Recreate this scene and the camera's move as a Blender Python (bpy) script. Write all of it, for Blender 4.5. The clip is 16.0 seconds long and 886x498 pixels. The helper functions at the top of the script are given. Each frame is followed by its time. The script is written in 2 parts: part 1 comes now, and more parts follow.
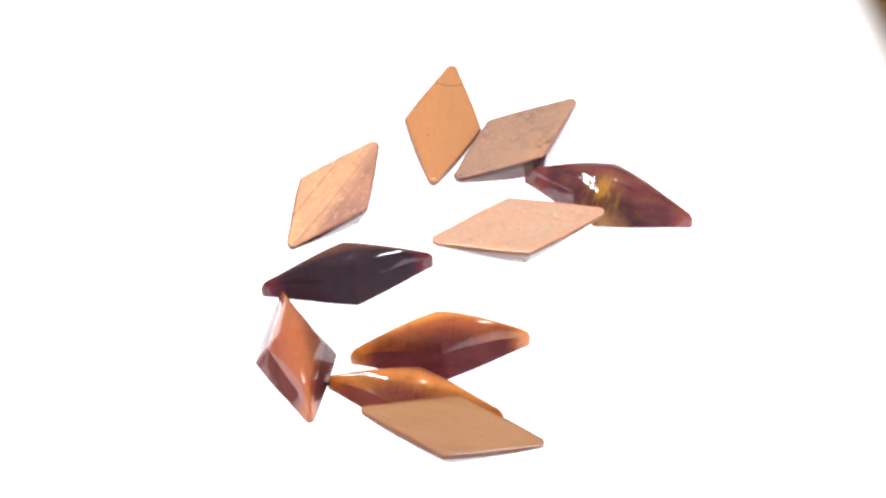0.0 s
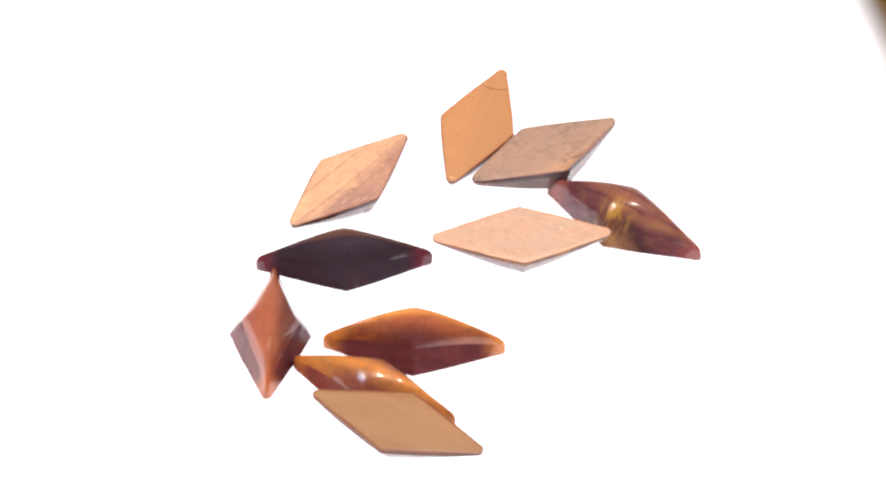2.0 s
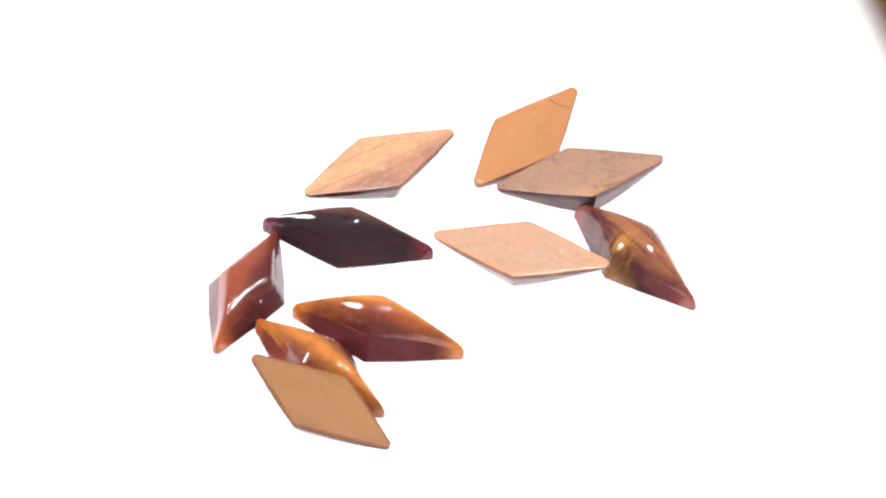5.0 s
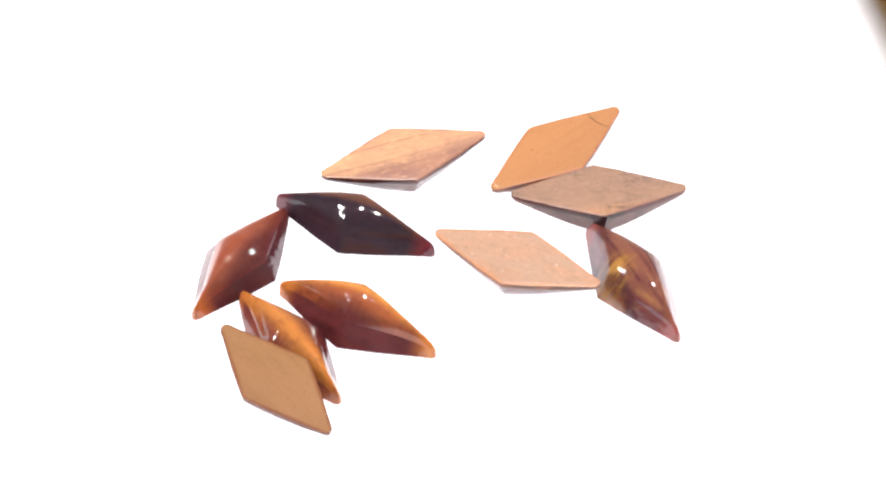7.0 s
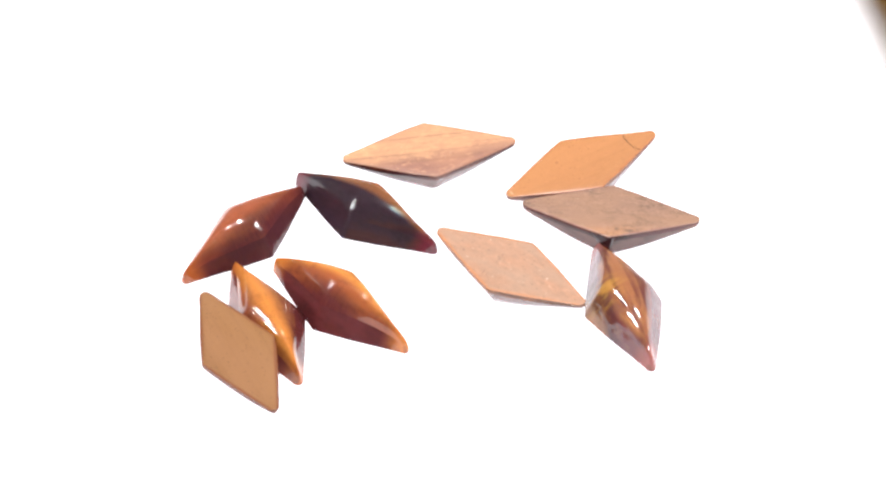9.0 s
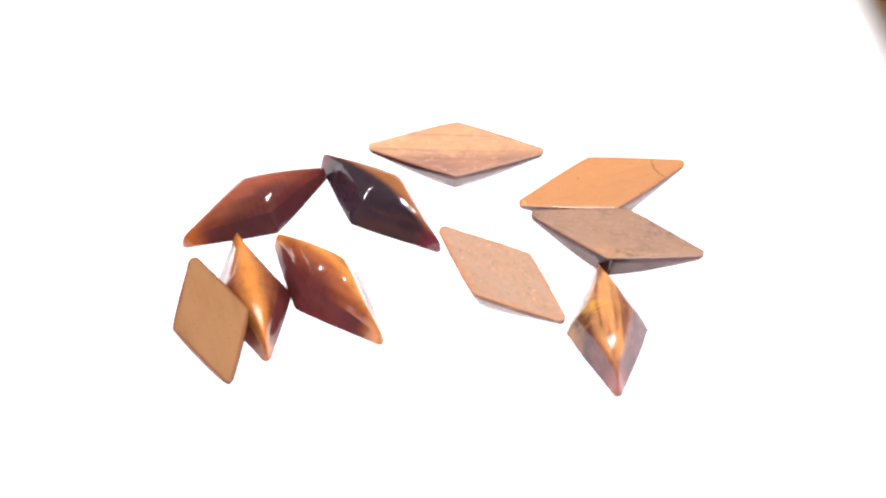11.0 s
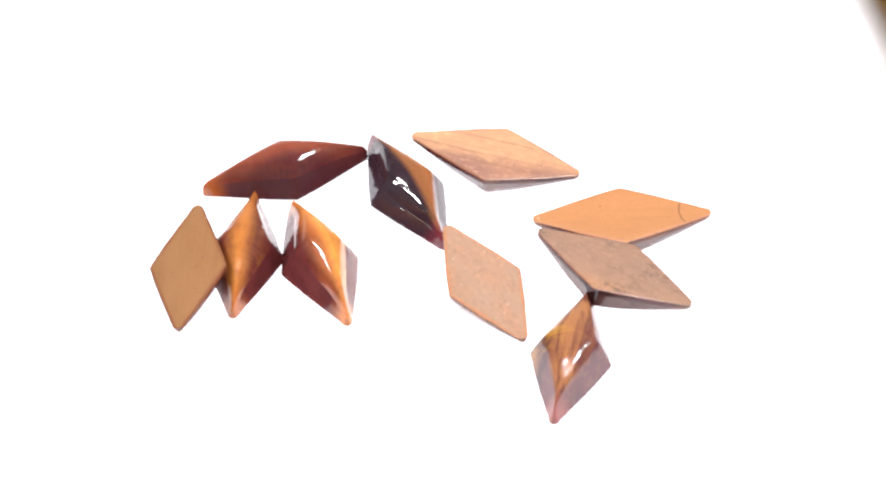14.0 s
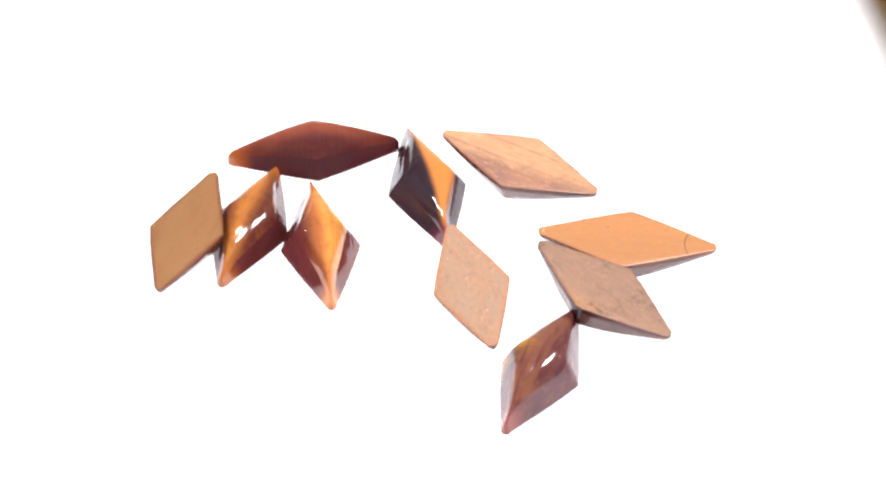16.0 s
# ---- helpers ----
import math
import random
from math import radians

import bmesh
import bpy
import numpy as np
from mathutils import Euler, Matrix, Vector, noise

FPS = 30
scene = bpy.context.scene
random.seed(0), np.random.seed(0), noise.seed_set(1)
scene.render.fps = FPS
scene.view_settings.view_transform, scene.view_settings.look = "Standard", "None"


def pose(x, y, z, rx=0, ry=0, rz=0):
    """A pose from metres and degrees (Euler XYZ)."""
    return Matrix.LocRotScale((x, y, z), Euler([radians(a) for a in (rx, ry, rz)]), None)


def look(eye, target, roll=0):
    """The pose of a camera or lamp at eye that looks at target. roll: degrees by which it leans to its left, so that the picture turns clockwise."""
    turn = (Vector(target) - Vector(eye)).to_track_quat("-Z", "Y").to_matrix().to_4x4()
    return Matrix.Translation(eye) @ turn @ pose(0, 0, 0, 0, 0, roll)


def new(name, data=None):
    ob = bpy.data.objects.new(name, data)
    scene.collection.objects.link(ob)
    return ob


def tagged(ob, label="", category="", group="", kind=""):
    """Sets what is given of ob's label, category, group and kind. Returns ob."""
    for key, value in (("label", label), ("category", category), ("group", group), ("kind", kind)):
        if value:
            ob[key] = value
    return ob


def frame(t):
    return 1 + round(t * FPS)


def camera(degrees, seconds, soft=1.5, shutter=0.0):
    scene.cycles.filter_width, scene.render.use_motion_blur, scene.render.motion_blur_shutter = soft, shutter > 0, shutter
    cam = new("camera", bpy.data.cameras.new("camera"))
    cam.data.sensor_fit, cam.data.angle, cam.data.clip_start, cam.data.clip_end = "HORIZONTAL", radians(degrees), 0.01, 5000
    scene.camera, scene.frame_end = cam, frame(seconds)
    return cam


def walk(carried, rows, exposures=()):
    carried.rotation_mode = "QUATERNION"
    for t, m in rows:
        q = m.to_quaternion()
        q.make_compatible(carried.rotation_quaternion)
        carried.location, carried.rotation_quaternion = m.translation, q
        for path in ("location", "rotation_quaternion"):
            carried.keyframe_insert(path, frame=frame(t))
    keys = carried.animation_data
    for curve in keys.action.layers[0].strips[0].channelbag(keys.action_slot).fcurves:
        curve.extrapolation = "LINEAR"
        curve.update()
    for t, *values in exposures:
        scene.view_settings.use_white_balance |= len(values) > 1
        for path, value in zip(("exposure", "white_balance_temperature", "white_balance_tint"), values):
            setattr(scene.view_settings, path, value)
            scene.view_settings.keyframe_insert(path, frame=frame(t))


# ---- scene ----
# camera: a long lens on a stand, looking down at a white turntable
EYE = Vector((0.0, -0.6616, 0.6102))
CAM_POSE = pose(*EYE, 47.459, 0, 0.136) @ pose(0, 0, 0, 0, 0, 1.475)
cam = camera(10.182, 16.0, soft=2.5)
cam.data.dof.use_dof = True
cam.data.dof.focus_distance = 0.90
cam.data.dof.aperture_fstop = 66.0
walk(cam, [(0.0, CAM_POSE), (16.0, CAM_POSE)], exposures=[(0.0, 0.0), (16.0, 0.0)])

SPIN = -5.7366            # degrees a second, clockwise seen from above
SECONDS = 16.0
MM = 0.001

# world and lamps
world = bpy.data.worlds.new("world")
scene.world = world
world.use_nodes = True
world.node_tree.nodes["Background"].inputs["Color"].default_value = (0.9, 0.95, 1.0, 1)
world.node_tree.nodes["Background"].inputs["Strength"].default_value = 0.02


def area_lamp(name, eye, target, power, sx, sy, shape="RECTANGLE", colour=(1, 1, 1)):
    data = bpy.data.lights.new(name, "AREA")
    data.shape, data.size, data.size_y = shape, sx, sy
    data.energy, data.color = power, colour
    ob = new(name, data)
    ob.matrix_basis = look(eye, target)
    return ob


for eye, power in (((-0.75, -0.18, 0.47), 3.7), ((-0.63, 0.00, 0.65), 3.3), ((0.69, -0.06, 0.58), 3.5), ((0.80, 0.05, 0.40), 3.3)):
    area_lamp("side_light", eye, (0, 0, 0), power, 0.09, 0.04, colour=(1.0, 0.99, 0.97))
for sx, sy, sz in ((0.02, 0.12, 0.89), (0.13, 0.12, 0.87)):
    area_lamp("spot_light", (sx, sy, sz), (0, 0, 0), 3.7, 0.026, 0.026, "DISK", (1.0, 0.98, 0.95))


# ---- materials ----
class Nodes:
    def __init__(self, name):
        self.m = bpy.data.materials.new(name)
        self.m.use_nodes = True
        self.t = self.m.node_tree
        self.t.nodes.clear()

    def add(self, kind, **values):
        n = self.t.nodes.new(kind)
        for k, v in values.items():
            if k == "operation":
                n.operation = v
            elif k == "data_type":
                n.data_type = v
            elif k == "blend_type":
                n.blend_type = v
            elif k == "vector_type":
                n.vector_type = v
        return n

    def put(self, node, socket, value):
        if isinstance(value, bpy.types.NodeSocket):
            self.t.links.new(value, node.inputs[socket])
        else:
            node.inputs[socket].default_value = value

    def math(self, op, a, b=0.0, c=0.0):
        n = self.add("ShaderNodeMath", operation=op)
        for i, v in enumerate((a, b, c)):
            self.put(n, i, v)
        return n.outputs[0]

    def mix(self, f, a, b):
        n = self.add("ShaderNodeMix", data_type="RGBA")
        self.put(n, 0, f)
        for i, v in ((6, a), (7, b)):
            self.put(n, i, v if isinstance(v, bpy.types.NodeSocket) else (*v, 1))
        return n.outputs[2]

    def smooth(self, v, lo, hi):
        n = self.add("ShaderNodeMapRange")
        n.interpolation_type = "SMOOTHSTEP"
        for i, x in enumerate((v, lo, hi, 0.0, 1.0)):
            self.put(n, i, x)
        return n.outputs[0]

    def stretched(self, vec, sx, sy, sz, shift=0.0):
        n = self.add("ShaderNodeMapping")
        self.put(n, "Vector", vec)
        n.inputs["Scale"].default_value = (sx, sy, sz)
        n.inputs["Location"].default_value = (shift, shift * 1.7, shift * 0.6)
        return n.outputs[0]

    def noise(self, vec, scale, detail=4.0, rough=0.55):
        n = self.add("ShaderNodeTexNoise")
        self.put(n, "Vector", vec)
        self.put(n, "Scale", scale)
        self.put(n, "Detail", detail)
        self.put(n, "Roughness", rough)
        return n.outputs[0]

    def bump(self, height, strength, distance):
        n = self.add("ShaderNodeBump")
        self.put(n, "Height", height)
        self.put(n, "Strength", strength)
        self.put(n, "Distance", distance)
        return n.outputs[0]

    def principled(self, **values):
        n = self.add("ShaderNodeBsdfPrincipled")
        for k, v in values.items():
            k = k.replace("_", " ")
            self.put(n, k, (*v, 1) if k == "Base Color" and isinstance(v, tuple) else v)
        return n.outputs[0]

    def out(self, shader):
        n = self.add("ShaderNodeOutputMaterial")
        self.put(n, "Surface", shader)
        return self.m


def plain_paint(name, colour, rough, grain=400.0, depth=0.00003):
    k = Nodes(name)
    co = k.add("ShaderNodeTexCoord").outputs["Object"]
    n1, n2 = k.noise(co, grain), k.noise(co, grain / 30)
    c = k.mix(k.math("MULTIPLY", n2, 0.5), colour, tuple(v * 0.9 for v in colour))
    return k.out(k.principled(Base_Color=c, Roughness=rough, Normal=k.bump(n1, 0.3, depth)))


def polished_stone(name, seed, front, middle, back, ends, fibre, sheen, edge=0.0, width=0.55, tilt=0.0, patch=None, gold_from=-1.5, gold_soft=0.5, drift=0.3, stripes=0.45, striped=False, far_end=None):
    """Fibrous polished quartz: bands of colour along the stone, silky fibres across it, a clear polish on top."""
    k = Nodes(name)
    co = k.add("ShaderNodeTexCoord").outputs["Object"]
    mm = k.stretched(co, 1000, 1000, 1000)
    sep = k.add("ShaderNodeSeparateXYZ")
    k.put(sep, 0, mm)
    wobble = k.math("SUBTRACT", k.noise(k.stretched(co, 90, 60, 60, seed), 1.0, 3.0), 0.5)
    s = k.math("ADD", k.math("DIVIDE", sep.outputs[1], 6.2), k.math("MULTIPLY", wobble, drift))
    s = k.math("SUBTRACT", s, edge)
    bands = k.noise(k.stretched(co, 22, 520, 300, seed + 3), 1.0, 4.0)
    silk = k.noise(k.stretched(co, 2600, 140, 300, seed + 5), 1.0, 3.0)
    c = k.mix(k.smooth(s, -width, 0.0), front, middle)
    c = k.mix(k.smooth(s, 0.0, width), c, back)
    c = k.mix(k.math("MULTIPLY", k.smooth(bands, 0.45, 0.68), stripes), c, tuple(v * 0.45 for v in middle))
    if patch:
        px, py, pr, pc = patch
        d = k.math("SQRT", k.math("ADD", k.math("POWER", k.math("SUBTRACT", sep.outputs[0], px), 2.0),
                                  k.math("POWER", k.math("SUBTRACT", sep.outputs[1], py), 2.0)))
        d = k.math("ADD", d, k.math("MULTIPLY", wobble, 5.0))
        streak = k.math("ADD", 0.15, k.math("MULTIPLY", k.smooth(k.noise(k.stretched(co, 900, 160, 300, seed + 23), 1.0, 3.0), 0.42, 0.60), 0.75))
        c = k.mix(k.math("MULTIPLY", k.smooth(d, pr * 1.3, pr * 0.1), streak), c, pc)
    far = k.math("ADD", k.math("DIVIDE", k.math("ABSOLUTE", sep.outputs[0]), 15.8), k.math("MULTIPLY", wobble, 0.25))
    tip = ends
    if far_end:
        tip = k.mix(k.smooth(sep.outputs[0], -2.0, 2.0), far_end, ends)
    c = k.mix(k.smooth(far, 0.70, 1.02), c, tip)
    mottle = k.noise(k.stretched(co, 420, 900, 700, seed + 17), 1.0, 4.0)
    c = k.mix(k.math("MULTIPLY", k.smooth(mottle, 0.48, 0.70), 0.35), c, tuple(v * 0.5 for v in front))
    c = k.mix(k.math("MULTIPLY", k.smooth(silk, 0.35, 0.7), 0.10), c, tuple(v * 1.5 for v in middle))
    # fine polishing scratches, densest across the middle of the dome
    scratch = k.noise(k.stretched(co, 520, 1150, 900, seed + 9), 1.0, 1.5)
    dents = k.noise(k.stretched(co, 210, 210, 210, seed + 11), 1.0, 3.0)
    worn = k.smooth(k.noise(k.stretched(co, 140, 140, 140, seed + 13), 1.0, 2.0), 0.50, 0.64)
    across = k.math("ADD", sep.outputs[0], k.math("MULTIPLY", wobble, 5.0))
    middle_wear = k.smooth(k.math("ABSOLUTE", across), 3.6, 0.4)
    wear = k.math("ADD", 0.05, k.math("ADD", k.math("MULTIPLY", worn, 0.10), middle_wear))
    relief = k.bump(k.math("MULTIPLY", scratch, wear), 1.0, 0.00013)
    nb = k.add("ShaderNodeBump")
    k.put(nb, "Height", dents)
    k.put(nb, "Strength", 0.22)
    k.put(nb, "Distance", 0.0006)
    k.put(nb, "Normal", relief)
    body = k.principled(Base_Color=c, Roughness=0.5, IOR=1.54, Specular_IOR_Level=0.02, Coat_Weight=1.0, Coat_Roughness=0.035,
                        Coat_IOR=1.55, Coat_Normal=nb.outputs[0], Subsurface_Weight=0.12, Subsurface_Scale=0.002,
                        Subsurface_Radius=(1.0, 0.35, 0.15))
    # silky fibres lying across the stone
    tang = k.add("ShaderNodeVectorTransform", vector_type="VECTOR")
    tang.convert_from, tang.convert_to = "OBJECT", "WORLD"
    tang.inputs[0].default_value = (0.0, math.cos(tilt), math.sin(tilt))
    up = k.add("ShaderNodeVectorTransform", vector_type="NORMAL")
    up.convert_from, up.convert_to = "OBJECT", "WORLD"
    up.inputs[0].default_value = (0.0, -math.sin(tilt), math.cos(tilt))
    gloss = k.add("ShaderNodeBsdfAnisotropic")
    share = k.math("MULTIPLY", k.math("ADD", 0.8, k.math("MULTIPLY", silk, 0.35)), k.math("SUBTRACT", 1.0, k.smooth(far, 0.75, 1.0)))
    share = k.math("MULTIPLY", share, k.smooth(s, gold_from, gold_from + gold_soft))
    if striped:
        share = k.math("MULTIPLY", share, k.math("ADD", 0.3, k.math("MULTIPLY", k.smooth(bands, 0.62, 0.40), 0.9)))
    if gold_from < -1.0:
        share = k.math("MULTIPLY", share, k.math("SUBTRACT", 1.0, k.math("MULTIPLY", k.smooth(k.math("ABSOLUTE", sep.outputs[1]), 0.6, 4.6), 0.85)))
    level = k.add("ShaderNodeVectorTransform", vector_type="NORMAL")
    level.convert_from, level.convert_to = "WORLD", "OBJECT"
    k.put(level, 0, k.add("ShaderNodeNewGeometry").outputs["Normal"])
    tops = k.add("ShaderNodeSeparateXYZ")
    k.put(tops, 0, level.outputs[0])
    share = k.math("MULTIPLY", share, k.smooth(tops.outputs[2], 0.38, 0.62))
    fc = k.mix(k.math("MULTIPLY", share, sheen), (0.0, 0.0, 0.0), fibre)
    k.put(gloss, "Color", fc)
    k.put(gloss, "Roughness", 0.45)
    k.put(gloss, "Anisotropy", 0.62)
    k.put(gloss, "Normal", up.outputs[0])
    k.put(gloss, "Tangent", tang.outputs[0])
    add = k.add("ShaderNodeAddShader")
    k.put(add, 0, body)
    k.put(add, 1, gloss.outputs[0])
    return k.out(add.outputs[0])


def sawn_stone(name, seed, main, other, fleck, split=0.0, soft=0.6, grain=1.0, dark_amount=0.3, turn=0.0, streak=0.22,
               rim=None, rim_width=0.6, cloud=None, cloud_amount=0.6, sheen=0.0, pit=None):
    """The flat sawn back of a stone: two colours in soft bands, pits, flecks, sparkle painted as pale specks."""
    k = Nodes(name)
    co = k.add("ShaderNodeTexCoord").outputs["Object"]
    mm = k.stretched(co, 1000, 1000, 1000)
    sep = k.add("ShaderNodeSeparateXYZ")
    k.put(sep, 0, mm)
    wob = k.math("SUBTRACT", k.noise(k.stretched(co, 120, 220, 100, seed), 1.0, 4.0), 0.5)
    s = k.math("ADD", k.math("DIVIDE", sep.outputs[1], -6.2), k.math("MULTIPLY", sep.outputs[0], turn))
    s = k.math("ADD", s, k.math("MULTIPLY", wob, 1.0))
    c = k.mix(k.smooth(s, split - soft, split + soft), other, main)
    lines = k.noise(k.stretched(co, 24, 1350, 400, seed + 2), 1.0, 3.0)
    c = k.mix(k.math("MULTIPLY", k.smooth(lines, 0.5, 0.68), streak), c, tuple(v * 0.55 for v in other))
    mott = k.noise(k.stretched(co, 650, 1300, 1000, seed + 4), 1.0, 5.0, 0.75)
    area = k.smooth(k.noise(k.stretched(co, 260, 260, 260, seed + 6), 1.0, 2.0), 0.4, 0.62)
    c = k.mix(k.math("MULTIPLY", k.math("MULTIPLY", k.smooth(mott, 0.46, 0.62), k.math("ADD", 0.08, k.math("MULTIPLY", area, 1.2))), dark_amount * 1.1 * grain), c, fleck)
    c = k.mix(k.math("MULTIPLY", k.smooth(mott, 0.47, 0.36), 0.42 * grain), c, tuple(min(1.0, v * 1.45) for v in main))
    n = k.bump(mott, 0.35 * grain, 0.00012)
    if cloud:
        c = k.mix(k.math("MULTIPLY", k.smooth(k.noise(k.stretched(co, 75, 190, 100, seed + 31), 1.0, 3.0), 0.34, 0.66), cloud_amount), c, cloud)
    if pit:
        dx, dy = k.math("SUBTRACT", sep.outputs[0], pit[0]), k.math("SUBTRACT", sep.outputs[1], pit[1])
        d = k.math("SQRT", k.math("ADD", k.math("MULTIPLY", dx, dx), k.math("MULTIPLY", dy, dy)))
        c = k.mix(k.math("MULTIPLY", k.smooth(d, 0.42, 0.15), 0.6), c, fleck)
    # the ground edge all round, smoother and of another shade
    inner = k.math("MULTIPLY", k.math("SUBTRACT", 18.4, k.math("ABSOLUTE", sep.outputs[0])), 0.386)
    inner = k.math("SUBTRACT", inner, k.math("ABSOLUTE", sep.outputs[1]))
    inner = k.math("ADD", inner, k.math("MULTIPLY", wob, 0.7))
    band = k.smooth(inner, rim_width * 1.3, rim_width * 0.5)
    if rim:
        c = k.mix(k.math("MULTIPLY", band, 0.85), c, rim)
    glint = k.noise(k.stretched(co, 2300, 2300, 2300, seed + 21), 1.0, 0.0)
    # tiny sparkling highlights, painted into the base colour as pale dots
    c = k.mix(k.math("MULTIPLY", k.smooth(glint, 0.80, 0.88), 0.35 * min(1.0, grain * grain)), c, (0.9, 0.8, 0.65))
    c = k.mix(k.math("MULTIPLY", k.smooth(glint, 0.24, 0.19), 0.5), c, tuple(v * 0.6 for v in fleck))
    spark = k.noise(k.stretched(co, 4200, 4200, 4200, seed + 8), 1.0, 1.0)
    rough = k.math("SUBTRACT", 0.55, k.math("MULTIPLY", k.smooth(spark, 0.62, 0.72), 0.35 * grain))
    rough = k.math("SUBTRACT", rough, k.math("MULTIPLY", band, 0.25))
    body = k.principled(Base_Color=c, Roughness=rough, IOR=1.54, Specular_IOR_Level=0.35, Normal=n)
    if not sheen:
        return k.out(body)
    # a faint silk where the dipping fibres are cut
    tang = k.add("ShaderNodeVectorTransform", vector_type="VECTOR")
    tang.convert_from, tang.convert_to = "OBJECT", "WORLD"
    tang.inputs[0].default_value = (0.0, 0.95, 0.31)
    up = k.add("ShaderNodeVectorTransform", vector_type="NORMAL")
    up.convert_from, up.convert_to = "OBJECT", "WORLD"
    up.inputs[0].default_value = (0.0, 0.31, -0.95)
    gloss = k.add("ShaderNodeBsdfAnisotropic")
    k.put(gloss, "Color", k.mix(k.math("MULTIPLY", k.math("ADD", 0.6, lines), sheen), (0.0, 0.0, 0.0), tuple(min(1.0, v * 1.6) for v in main)))
    k.put(gloss, "Roughness", 0.5)
    k.put(gloss, "Anisotropy", 0.5)
    k.put(gloss, "Normal", up.outputs[0])
    k.put(gloss, "Tangent", tang.outputs[0])
    add = k.add("ShaderNodeAddShader")
    k.put(add, 0, body)
    k.put(add, 1, gloss.outputs[0])
    return k.out(add.outputs[0])


def edge_stone(name, seed, colour, other):
    """The narrow polished girdle round a flat stone."""
    k = Nodes(name)
    co = k.add("ShaderNodeTexCoord").outputs["Object"]
    c = k.mix(k.smooth(k.noise(k.stretched(co, 130, 130, 500, seed), 1.0, 3.0), 0.40, 0.62), colour, other)
    fine = k.noise(k.stretched(co, 1800, 1800, 1800, seed + 2), 1.0, 3.0)
    c = k.mix(k.math("MULTIPLY", k.smooth(fine, 0.5, 0.7), 0.3), c, tuple(v * 0.5 for v in colour))
    return k.out(k.principled(Base_Color=c, Roughness=0.22, IOR=1.54, Normal=k.bump(fine, 0.3, 0.00008)))


def glow_added_acrylic(name, colour, glow):
    """Milky white acrylic with an even emission added, so it stays overexposed."""
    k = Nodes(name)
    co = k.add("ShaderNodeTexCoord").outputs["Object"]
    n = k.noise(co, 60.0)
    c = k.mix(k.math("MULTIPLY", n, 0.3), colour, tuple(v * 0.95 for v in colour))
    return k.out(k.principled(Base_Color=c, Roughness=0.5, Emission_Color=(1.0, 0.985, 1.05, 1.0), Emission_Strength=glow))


# the platter is no lamp: its glow is added to clip it to white
WHITE = glow_added_acrylic("glow_added_white_acrylic", (0.30, 0.305, 0.30), 1.55)
SHEET = plain_paint("white_paper", (0.84, 0.85, 0.83), 0.8)
WALL = plain_paint("white_bounce_paint", (0.68, 0.68, 0.69), 0.9, 60)
DARK = plain_paint("dark_brown_lacquer", (0.24, 0.105, 0.010), 0.95)
CRACK = plain_paint("dark_crack", (0.10, 0.045, 0.02), 0.8)
PALE = plain_paint("pale_broken_quartz", (0.62, 0.40, 0.25), 0.15)
CHIP = plain_paint("broken_quartz", (0.035, 0.012, 0.016), 0.3)

# ---- the large structure ----
def mesh_object(name, bm, mats, parent=None, sharp=35.0):
    me = bpy.data.meshes.new(name)
    bm.normal_update()
    bm.to_mesh(me)
    bm.free()
    for m in mats:
        me.materials.append(m)
    for p in me.polygons:
        p.use_smooth = True
    me.set_sharp_from_angle(angle=radians(sharp))
    ob = new(name, me)
    ob.parent = parent
    return ob


def box(bm, x0, y0, z0, x1, y1, z1):
    bmesh.ops.create_cube(bm, size=1.0, matrix=Matrix.Translation(((x0 + x1) / 2, (y0 + y1) / 2, (z0 + z1) / 2))
                          @ Matrix.Diagonal((x1 - x0, y1 - y0, z1 - z0, 1)))


def slab(name, x0, y0, z0, x1, y1, z1, mat, label):
    bm = bmesh.new()
    box(bm, x0, y0, z0, x1, y1, z1)
    return tagged(mesh_object(name, bm, [mat]), label, name.split("_")[0], kind="structure")


TOP = -0.006              # the white sheet lies below the platter's face
slab("ground", -1.6, -1.6, TOP - 0.03, 1.6, 1.6, TOP, SHEET, "bright white matte sheet under the turntable")
# unseen enclosure, added: its pale faces bounce light and veil the dark stones
slab("wall_north", -1.6, 1.6, TOP - 0.03, 1.6, 1.7, 1.8, WALL, "unseen off-white wall behind the table, added to bounce light")
slab("wall_south", -1.6, -1.7, TOP - 0.03, 1.6, -1.6, 1.8, WALL, "unseen off-white wall behind the camera, added to bounce light")
slab("wall_east", 1.6, -1.7, TOP - 0.03, 1.7, 1.7, 1.8, WALL, "unseen off-white side wall, added to bounce light")
slab("wall_west", -1.7, -1.7, TOP - 0.03, -1.6, 1.7, 1.8, WALL, "unseen off-white side wall, added to bounce light")
slab("ceiling", -1.7, -1.7, 1.8, 1.7, 1.7, 1.9, WALL, "unseen off-white ceiling, added to bounce light")


def lathe(bm, profile, steps=96):
    rings = []
    for r, z in profile:
        rings.append([bm.verts.new((r * math.cos(2 * math.pi * i / steps), r * math.sin(2 * math.pi * i / steps), z)) for i in range(steps)])
    for a, b in zip(rings, rings[1:]):
        for i in range(steps):
            j = (i + 1) % steps
            bm.faces.new((a[i], a[j], b[j], b[i]))
    bm.faces.new(rings[-1])
    bm.faces.new(rings[0][::-1])


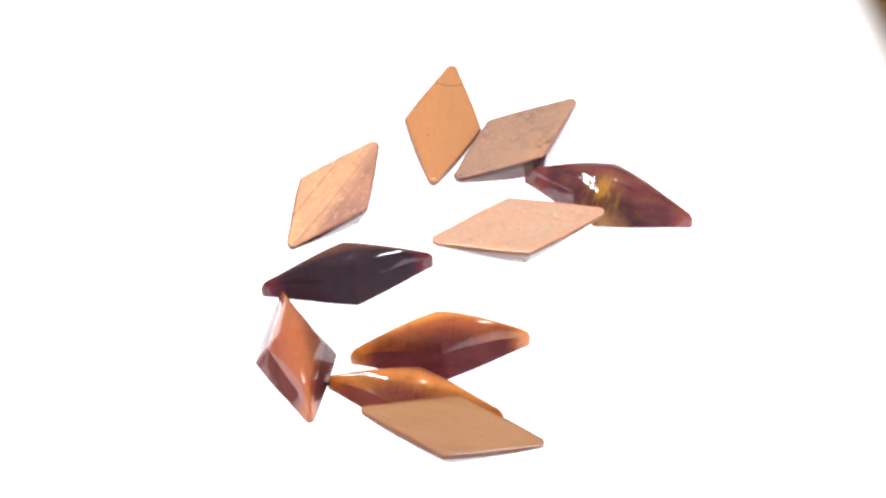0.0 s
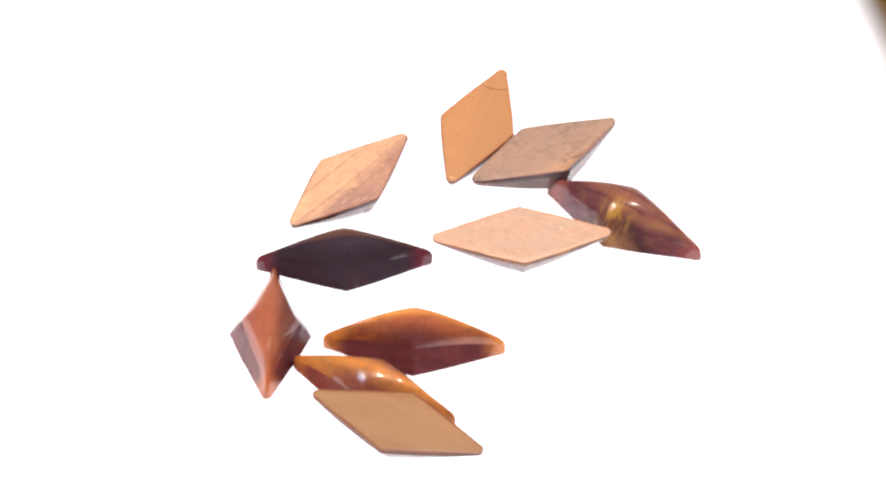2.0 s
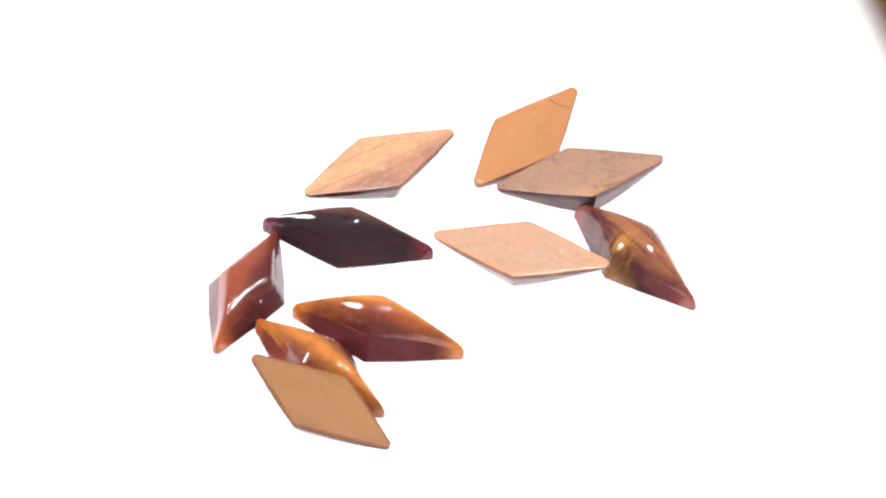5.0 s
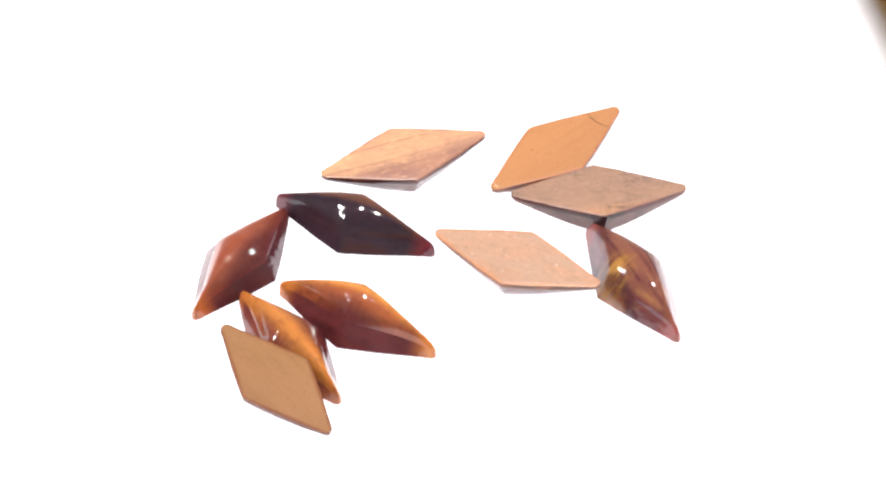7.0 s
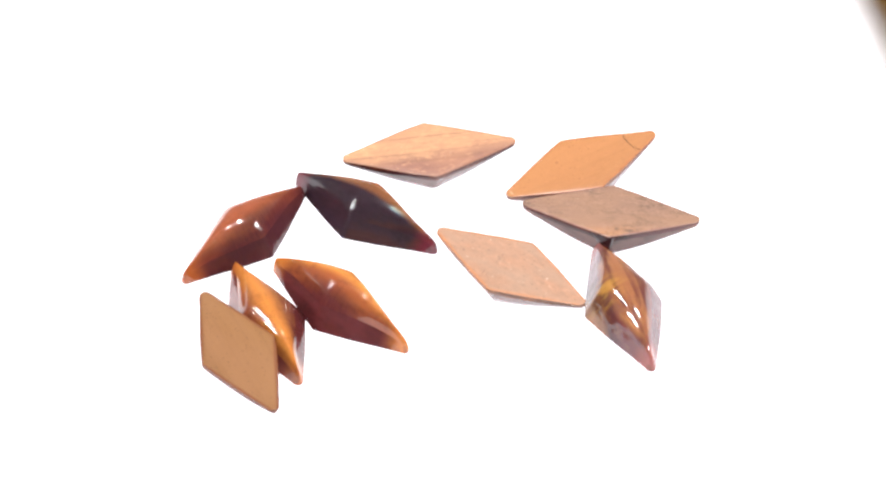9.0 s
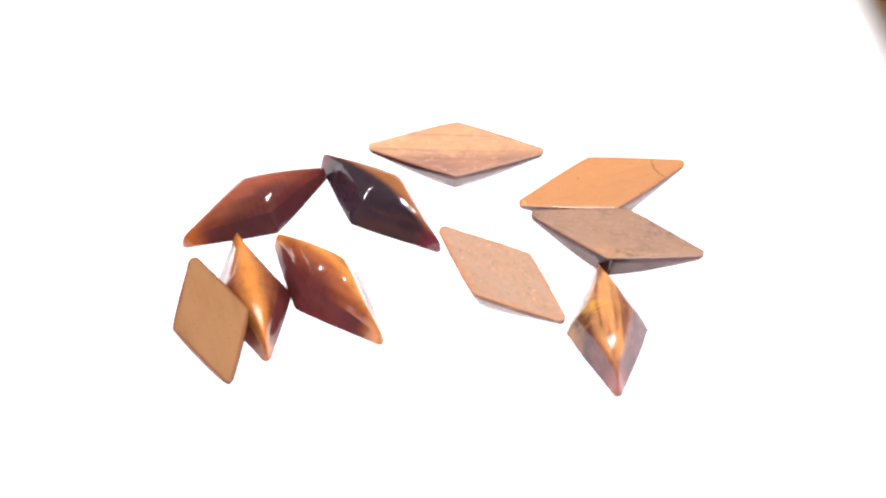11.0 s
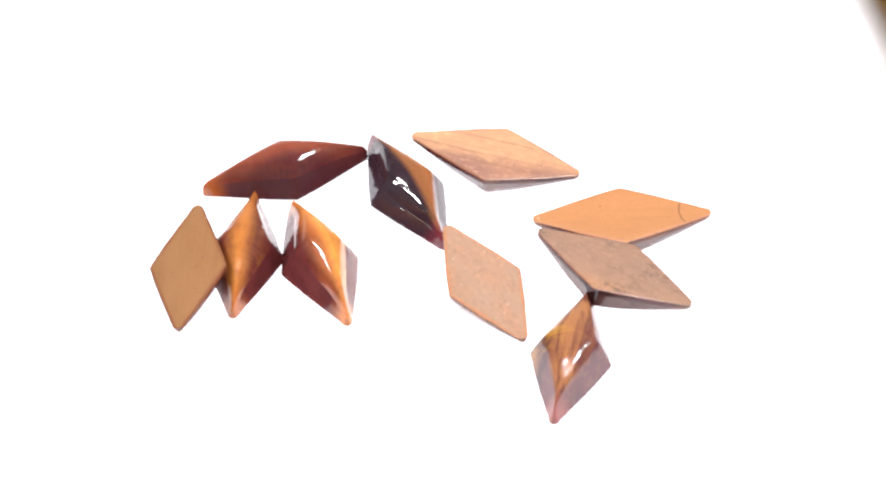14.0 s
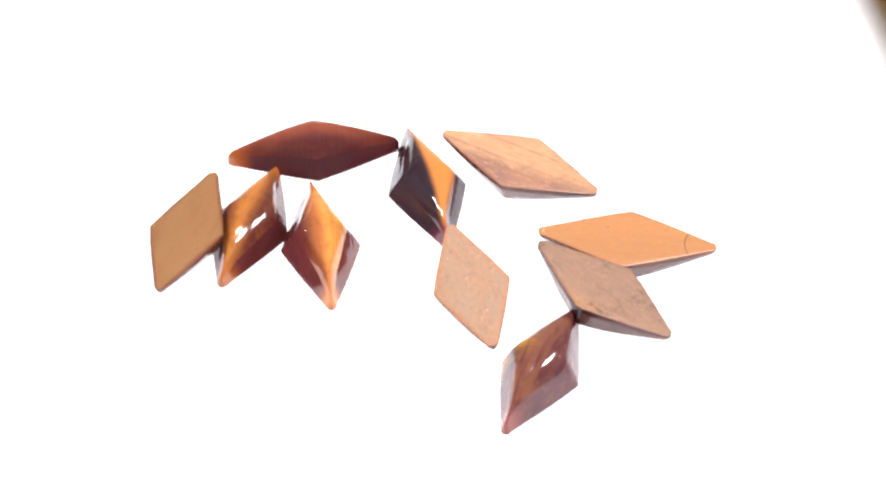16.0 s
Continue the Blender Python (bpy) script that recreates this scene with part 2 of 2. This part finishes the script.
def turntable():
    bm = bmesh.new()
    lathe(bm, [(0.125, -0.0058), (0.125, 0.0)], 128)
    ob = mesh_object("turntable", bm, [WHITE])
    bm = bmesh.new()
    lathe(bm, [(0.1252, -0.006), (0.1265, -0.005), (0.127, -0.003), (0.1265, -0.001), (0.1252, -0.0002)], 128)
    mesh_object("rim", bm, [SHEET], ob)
    return tagged(ob, "round milky white turntable platter, glow added to keep it pure white", "turntable")


# ---- the stones ----
def stone(back_mat, dome_mat, girdle_mat, label, flip, seed, x, y, yaw, tilt=0.0, pitch=0.0, height=6.7, half=16.2, wide=7.3, draft=0.50):
    """A lozenge cabochon: flat sawn back, girdle, ridged polished dome. flip: it lies on its dome, back up."""
    r = 1.25 if flip else 1.1
    a = half + (1.8 if flip else 1.55)
    slope = wide / (a - 0.25)
    ang = math.atan(slope)
    xc = a - r / math.sin(ang)
    end = xc + r
    xs = [xc * i / 22 for i in range(23)]
    xs += [xc + r * math.sin(i * math.pi / 12) * (1.0 if i < 6 else 0.998) for i in range(1, 7)]
    xs = [-v for v in reversed(xs[1:])] + xs
    top_n = 20
    strips = {"dome": [], "girdle": [], "sawn_back": []}
    for xx in xs:
        ax = abs(xx)
        w = (a - ax) * slope
        k = 1.0
        w *= 1 + 0.04 * math.sin(math.pi * min(1.0, ax / xc))
        if ax > xc + r * math.sin(ang):
            w = min(w, math.sqrt(max(0.0, r * r - (ax - xc) ** 2)))
        if ax > xc:
            k = math.sqrt(max(0.0, 1 - ((ax - xc) / r) ** 2))
        w = max(w, 0.03)
        u = ax / end
        end_z = 1.4 if flip else 2.6
        zr = end_z + (height - end_z) * (1 - u ** 1.75)
        foot = 0.9 if flip else 1.9
        zw = foot + ((0.78 if flip else 0.52) * height - foot) * (1 - u ** 1.4)
        zr, zw = zr * (0.55 + 0.45 * k), zw * (0.6 + 0.4 * k)
        inset = min(draft * zw, (0.40 if flip else 0.52) * w)
        ch = min(0.42, 0.3 * w)
        worn = 0.08 * noise.noise(Vector((xx * 0.9, seed * 1.9, 0.0)))
        lip = (w - 0.3 * ch + worn, 0.28 * ch)
        if flip:
            rim = min(1.15, 0.5 * zw) + 0.12 * noise.noise(Vector((xx * 0.5, seed * 2.3, 4.0)))
            wall = [lip, (w + worn, ch), (w - 0.1 * inset, rim)]
            slant = [wall[-1], (w - inset * 0.55, rim + (zw - rim) * 0.5)]
        else:
            wall = [lip, (w + worn, ch), (w - inset * 0.45, zw * 0.55), (w - inset, zw)]
            slant = []
        over = list(slant)
        for j in range(top_n + 1):
            s = math.cos(math.pi * j / top_n)
            yy = s * (w - inset)
            zz = zw + (zr - zw) * max(0.0, 1 - abs(s) ** (2.0 if flip else 2.5 - 1.4 * u ** 1.5))
            n = noise.noise(Vector((xx * 0.22 + seed * 7.3, yy * 0.3, seed * 3.1)))
            over.append((yy, zz + 0.12 * n * (1 - abs(s))))
        over += [(-p[0], p[1]) for p in reversed(slant)]
        across = [(-lip[0], lip[1])] + [(-w + ch + 2 * (w - ch) * j / 8, 0.0) for j in range(9)] + [lip]
        strips["dome"].append([(xx, *p) for p in over])
        strips["girdle"].append([(xx, *p) for p in wall])
        strips["sawn_back"].append([(xx, *p) for p in across])
    # the girdle runs all round: along one side, round the end, back along the other
    one = strips["girdle"]
    strips["girdle"] = one + [[(p[0], -p[1], p[2]) for p in row] for row in reversed(one)]
    strips["girdle"].append(strips["girdle"][0])
    gem = new("gemstone")
    gem.empty_display_size = 0.01
    for name, mat, sharp in (("dome", dome_mat, 40.0), ("girdle", girdle_mat, 40.0), ("sawn_back", back_mat, 45.0)):
        bm = bmesh.new()
        rows = [[bm.verts.new(Vector(p) * MM) for p in row] for row in strips[name]]
        for la, lb in zip(rows, rows[1:]):
            for i in range(len(la) - 1):
                bm.faces.new((la[i], la[i + 1], lb[i + 1], lb[i]))
        if name != "girdle":
            for cap in (rows[0][::-1], rows[-1]):
                bm.faces.new(cap)
        bmesh.ops.remove_doubles(bm, verts=bm.verts, dist=1e-6)
        bmesh.ops.recalc_face_normals(bm, faces=bm.faces)
        mesh_object(name, bm, [mat], gem, sharp)
    if flip:
        m = pose(0, 0, height * MM, tilt, pitch, 0) @ pose(0, 0, 0, 180, 0, 0)
    else:
        m = pose(0, 0, 0, tilt, pitch, 0)
    m = pose(x * MM, y * MM, 0, 0, 0, yaw) @ m
    low = min((m @ v.co).z for part in gem.children for v in part.data.vertices)
    gem.matrix_basis = Matrix.Translation((0, 0, -low + 0.00002)) @ m
    return tagged(gem, label, "gemstone", "lozenge stones on the turntable")


GOLD = (0.75, 0.31, 0.06)
dome_c = polished_stone("maroon_quartz", 1.0, (0.36, 0.16, 0.07), (0.058, 0.014, 0.018), (0.095, 0.020, 0.030), (0.27, 0.06, 0.05), (0.80, 0.38, 0.09), 0.24, patch=(-0.5, -4.2, 3.8, (0.42, 0.20, 0.035)), edge=-0.80, width=0.30, drift=0.6, stripes=0.35, striped=True)
dome_f = polished_stone("black_quartz", 2.0, (0.028, 0.014, 0.022), (0.027, 0.013, 0.020), (0.085, 0.022, 0.020), (0.16, 0.020, 0.034), (0.80, 0.28, 0.045), 0.40, edge=0.0, gold_from=-0.14, gold_soft=0.22, drift=0.18, stripes=0.25)
dome_g = polished_stone("red_brown_quartz", 3.0, (0.27, 0.068, 0.042), (0.22, 0.050, 0.030), (0.075, 0.015, 0.018), (0.38, 0.095, 0.022), GOLD, 0.08, width=0.45, far_end=(0.10, 0.020, 0.022))
dome_h = polished_stone("amber_quartz", 4.0, (0.105, 0.021, 0.024), (0.27, 0.066, 0.026), (0.60, 0.235, 0.046), (0.60, 0.195, 0.038), GOLD, 0.10, edge=-0.20, width=0.42, gold_from=-0.45, gold_soft=0.6)
dome_i = polished_stone("honey_quartz", 5.0, (0.14, 0.028, 0.022), (0.42, 0.142, 0.032), (0.085, 0.016, 0.018), (0.42, 0.120, 0.024), GOLD, 0.10, edge=-0.08, width=0.50)
girdle_f = polished_stone("black_girdle", 2.5, (0.028, 0.014, 0.022), (0.026, 0.013, 0.020), (0.040, 0.014, 0.018), (0.16, 0.020, 0.034), GOLD, 0.0)
girdle_g = polished_stone("dark_red_girdle", 3.5, (0.13, 0.030, 0.026), (0.10, 0.022, 0.022), (0.050, 0.011, 0.015), (0.38, 0.095, 0.022), GOLD, 0.0, far_end=(0.10, 0.020, 0.022))
girdle_h = polished_stone("maroon_girdle", 4.5, (0.105, 0.021, 0.024), (0.10, 0.020, 0.022), (0.13, 0.028, 0.024), (0.58, 0.185, 0.036), GOLD, 0.0)
girdle_i = polished_stone("chestnut_girdle", 5.5, (0.14, 0.030, 0.022), (0.12, 0.026, 0.022), (0.085, 0.016, 0.018), (0.40, 0.110, 0.024), GOLD, 0.0)
under = polished_stone("umber_quartz", 6.0, (0.13, 0.055, 0.045), (0.08, 0.034, 0.03), (0.13, 0.055, 0.045), (0.20, 0.08, 0.05), GOLD, 0.03)
back_a = sawn_stone("orange_sawn_stone", 1.0, (0.37, 0.158, 0.060), (0.34, 0.145, 0.056), (0.16, 0.06, 0.03), grain=0.3, rim=(0.33, 0.12, 0.05), rim_width=0.3, sheen=0.05, pit=(-3.8, -2.4))
back_b = sawn_stone("grey_brown_sawn_stone", 2.0, (0.25, 0.145, 0.105), (0.42, 0.20, 0.10), (0.10, 0.065, 0.05), grain=1.5, split=-0.75, soft=0.28, dark_amount=0.40, rim=(0.25, 0.11, 0.08), rim_width=0.35, cloud=(0.34, 0.19, 0.12), cloud_amount=0.6)
back_d = sawn_stone("pink_sawn_stone", 3.0, (0.385, 0.205, 0.130), (0.375, 0.185, 0.108), (0.15, 0.10, 0.08), grain=1.1, split=-0.6, soft=0.4, dark_amount=0.22, rim=(0.45, 0.19, 0.09), rim_width=0.6, cloud=(0.34, 0.225, 0.165), cloud_amount=0.65, sheen=0.045)
back_e = sawn_stone("cream_sawn_stone", 4.0, (0.56, 0.30, 0.16), (0.28, 0.135, 0.10), (0.20, 0.10, 0.08), grain=0.9, split=-0.24, soft=0.34, turn=-0.008, streak=0.48, rim=(0.24, 0.09, 0.05), rim_width=0.35, cloud=(0.42, 0.20, 0.12), cloud_amount=0.5)
back_j = sawn_stone("tan_sawn_stone", 5.0, (0.255, 0.116, 0.042), (0.235, 0.105, 0.038), (0.17, 0.08, 0.035), grain=0.25, rim=(0.18, 0.055, 0.025), rim_width=0.5, cloud=(0.29, 0.135, 0.060), cloud_amount=0.5)
back_plain = sawn_stone("brown_sawn_stone", 6.0, (0.24, 0.11, 0.05), (0.2, 0.09, 0.04), (0.1, 0.05, 0.03))
edge_a = edge_stone("orange_brown_edge", 1.0, (0.17, 0.05, 0.024), (0.1, 0.03, 0.02))
edge_b = edge_stone("dark_umber_edge", 2.0, (0.05, 0.022, 0.02), (0.1, 0.03, 0.03))
edge_d = edge_stone("amber_edge", 3.0, (0.24, 0.085, 0.035), (0.12, 0.05, 0.03))
edge_e = edge_stone("plum_edge", 4.0, (0.07, 0.022, 0.024), (0.13, 0.04, 0.024))
edge_j = edge_stone("russet_edge", 5.0, (0.09, 0.022, 0.016), (0.14, 0.042, 0.02))

moving = []


def place_stones():
    for args in (
        (back_a, under, edge_a, "smooth orange lozenge stone lying flat side up, cracked near one tip", True, 11, -2.26, 31.54, 84.8, 3.0, -1.0, 5.7, 16.6, 7.1, 0.22),
        (back_b, under, edge_b, "grainy grey-brown lozenge stone lying flat side up, one corner chipped", True, 12, 11.26, 27.75, 47.9, 0.5, 2.0, 5.9, 16.6, 7.0, 0.10),
        (back_plain, dome_c, dome_c, "polished maroon lozenge stone with a golden patch, dome up", False, 13, 28.45, 17.1, -20.5, 0, 0, 8.0, 16.7, 7.25, 0.42),
        (back_d, under, edge_d, "rough pink lozenge stone with grey specks, flat side up", True, 14, 11.96, 4.09, 16.5, 5.0, 0.0, 5.7, 16.6, 7.0, 0.36),
        (back_e, under, edge_e, "cream and brown banded lozenge stone, flat side up", True, 15, -21.74, 11.35, 63.2, 5.0, 0.0, 5.7, 16.6, 7.0, 0.30),
        (back_plain, dome_f, girdle_f, "glossy black lozenge stone with golden sheen, dome up", False, 16, -18.62, -5.4, 16.8, 0, 0, 7.2, 16.2, 7.3, 0.58),
        (back_plain, dome_g, girdle_g, "glossy red-brown lozenge stone with ridged dome", False, 17, -26.97, -26.89, -78.6, 0, 0, 7.2, 16.2, 7.25, 0.58),
        (back_plain, dome_h, girdle_h, "polished amber and maroon lozenge stone, dome up", False, 18, -1.5, -23.8, 11.0, 0, 0, 8.7, 16.5, 7.25, 0.56),
        (back_plain, dome_i, girdle_i, "polished honey-brown lozenge stone, partly under another stone", False, 19, -5.62, -37.1, -14.3, 0, 0, 7.2, 16.2, 7.25, 0.58),
        (back_j, under, edge_j, "plain tan lozenge stone leaning flat side up on its neighbour", True, 20, 0.98, -47.91, -12.7, 7.0, 0.0, 5.5, 16.8, 7.0, 0.45),
    ):
        moving.append(stone(*args))


def crack(owner):
    """A hairline running across the back near one tip."""
    bm = bmesh.new()
    left, right = [], []
    for i in range(13):
        v = -2.5 + 5.0 * i / 12
        x = 10.4 + 0.10 * v * v + 0.10 * v + 0.10 * math.sin(i * 1.9)
        left.append(bm.verts.new(((x - 0.09) * MM, v * MM, -0.02 * MM)))
        right.append(bm.verts.new(((x + 0.09) * MM, v * MM, -0.02 * MM)))
    for i in range(12):
        bm.faces.new((left[i], left[i + 1], right[i + 1], right[i]))
    geom = bmesh.ops.extrude_face_region(bm, geom=list(bm.faces))["geom"]
    bmesh.ops.translate(bm, verts=[g for g in geom if isinstance(g, bmesh.types.BMVert)], vec=(0, 0, 0.05 * MM))
    bmesh.ops.recalc_face_normals(bm, faces=bm.faces)
    tagged(mesh_object("crack", bm, [CRACK], owner), "thin dark crack line")


def chip(owner):
    """A dark broken facet at the blunt corner."""
    bm = bmesh.new()
    for p in ((-3.4, 5.9, 0.25), (0.6, 7.25, 0.2), (1.1, 6.6, 0.4), (-3.2, 5.4, 2.6), (0.3, 6.9, 3.0), (0.9, 6.2, 2.8), (-1.2, 6.9, 1.6)):
        bm.verts.new(Vector(p) * MM)
    bmesh.ops.convex_hull(bm, input=list(bm.verts))
    tagged(mesh_object("chipped_corner", bm, [CHIP], owner, 10.0), "dark broken purple-brown facet")


def chipped_tip(owner):
    """A small pale break at the sharp tip."""
    bm = bmesh.new()
    for p in ((-15.0, 0.5, -0.03), (-15.2, -0.5, -0.03), (-15.95, 0.55, 0.2), (-15.9, -0.5, 0.2), (-16.22, 0.1, 0.55), (-15.3, 0.1, -0.08)):
        bm.verts.new(Vector(p) * MM)
    bmesh.ops.convex_hull(bm, input=list(bm.verts))
    tagged(mesh_object("chipped_tip", bm, [PALE], owner, 10.0), "pale glassy break at the tip")


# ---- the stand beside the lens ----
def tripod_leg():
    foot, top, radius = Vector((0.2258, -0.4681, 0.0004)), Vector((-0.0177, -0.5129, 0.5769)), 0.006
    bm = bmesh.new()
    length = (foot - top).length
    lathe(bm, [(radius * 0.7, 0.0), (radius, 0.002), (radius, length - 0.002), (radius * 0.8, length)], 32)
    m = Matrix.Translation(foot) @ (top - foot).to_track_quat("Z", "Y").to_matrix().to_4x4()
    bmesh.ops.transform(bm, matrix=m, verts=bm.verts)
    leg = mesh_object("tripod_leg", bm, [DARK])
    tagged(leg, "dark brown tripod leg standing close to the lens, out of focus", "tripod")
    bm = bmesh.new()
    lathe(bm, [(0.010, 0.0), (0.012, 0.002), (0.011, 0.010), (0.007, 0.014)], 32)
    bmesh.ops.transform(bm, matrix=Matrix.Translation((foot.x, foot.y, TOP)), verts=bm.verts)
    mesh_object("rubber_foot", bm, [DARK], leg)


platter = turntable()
place_stones()
crack(moving[0])
chipped_tip(moving[0])
chip(moving[1])
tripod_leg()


def motions():
    for ob in [platter] + moving:
        base = ob.matrix_basis.copy()
        walk(ob, [(i * 0.5, pose(0, 0, 0, 0, 0, SPIN * i * 0.5) @ base) for i in range(int(SECONDS * 2) + 1)])


motions()
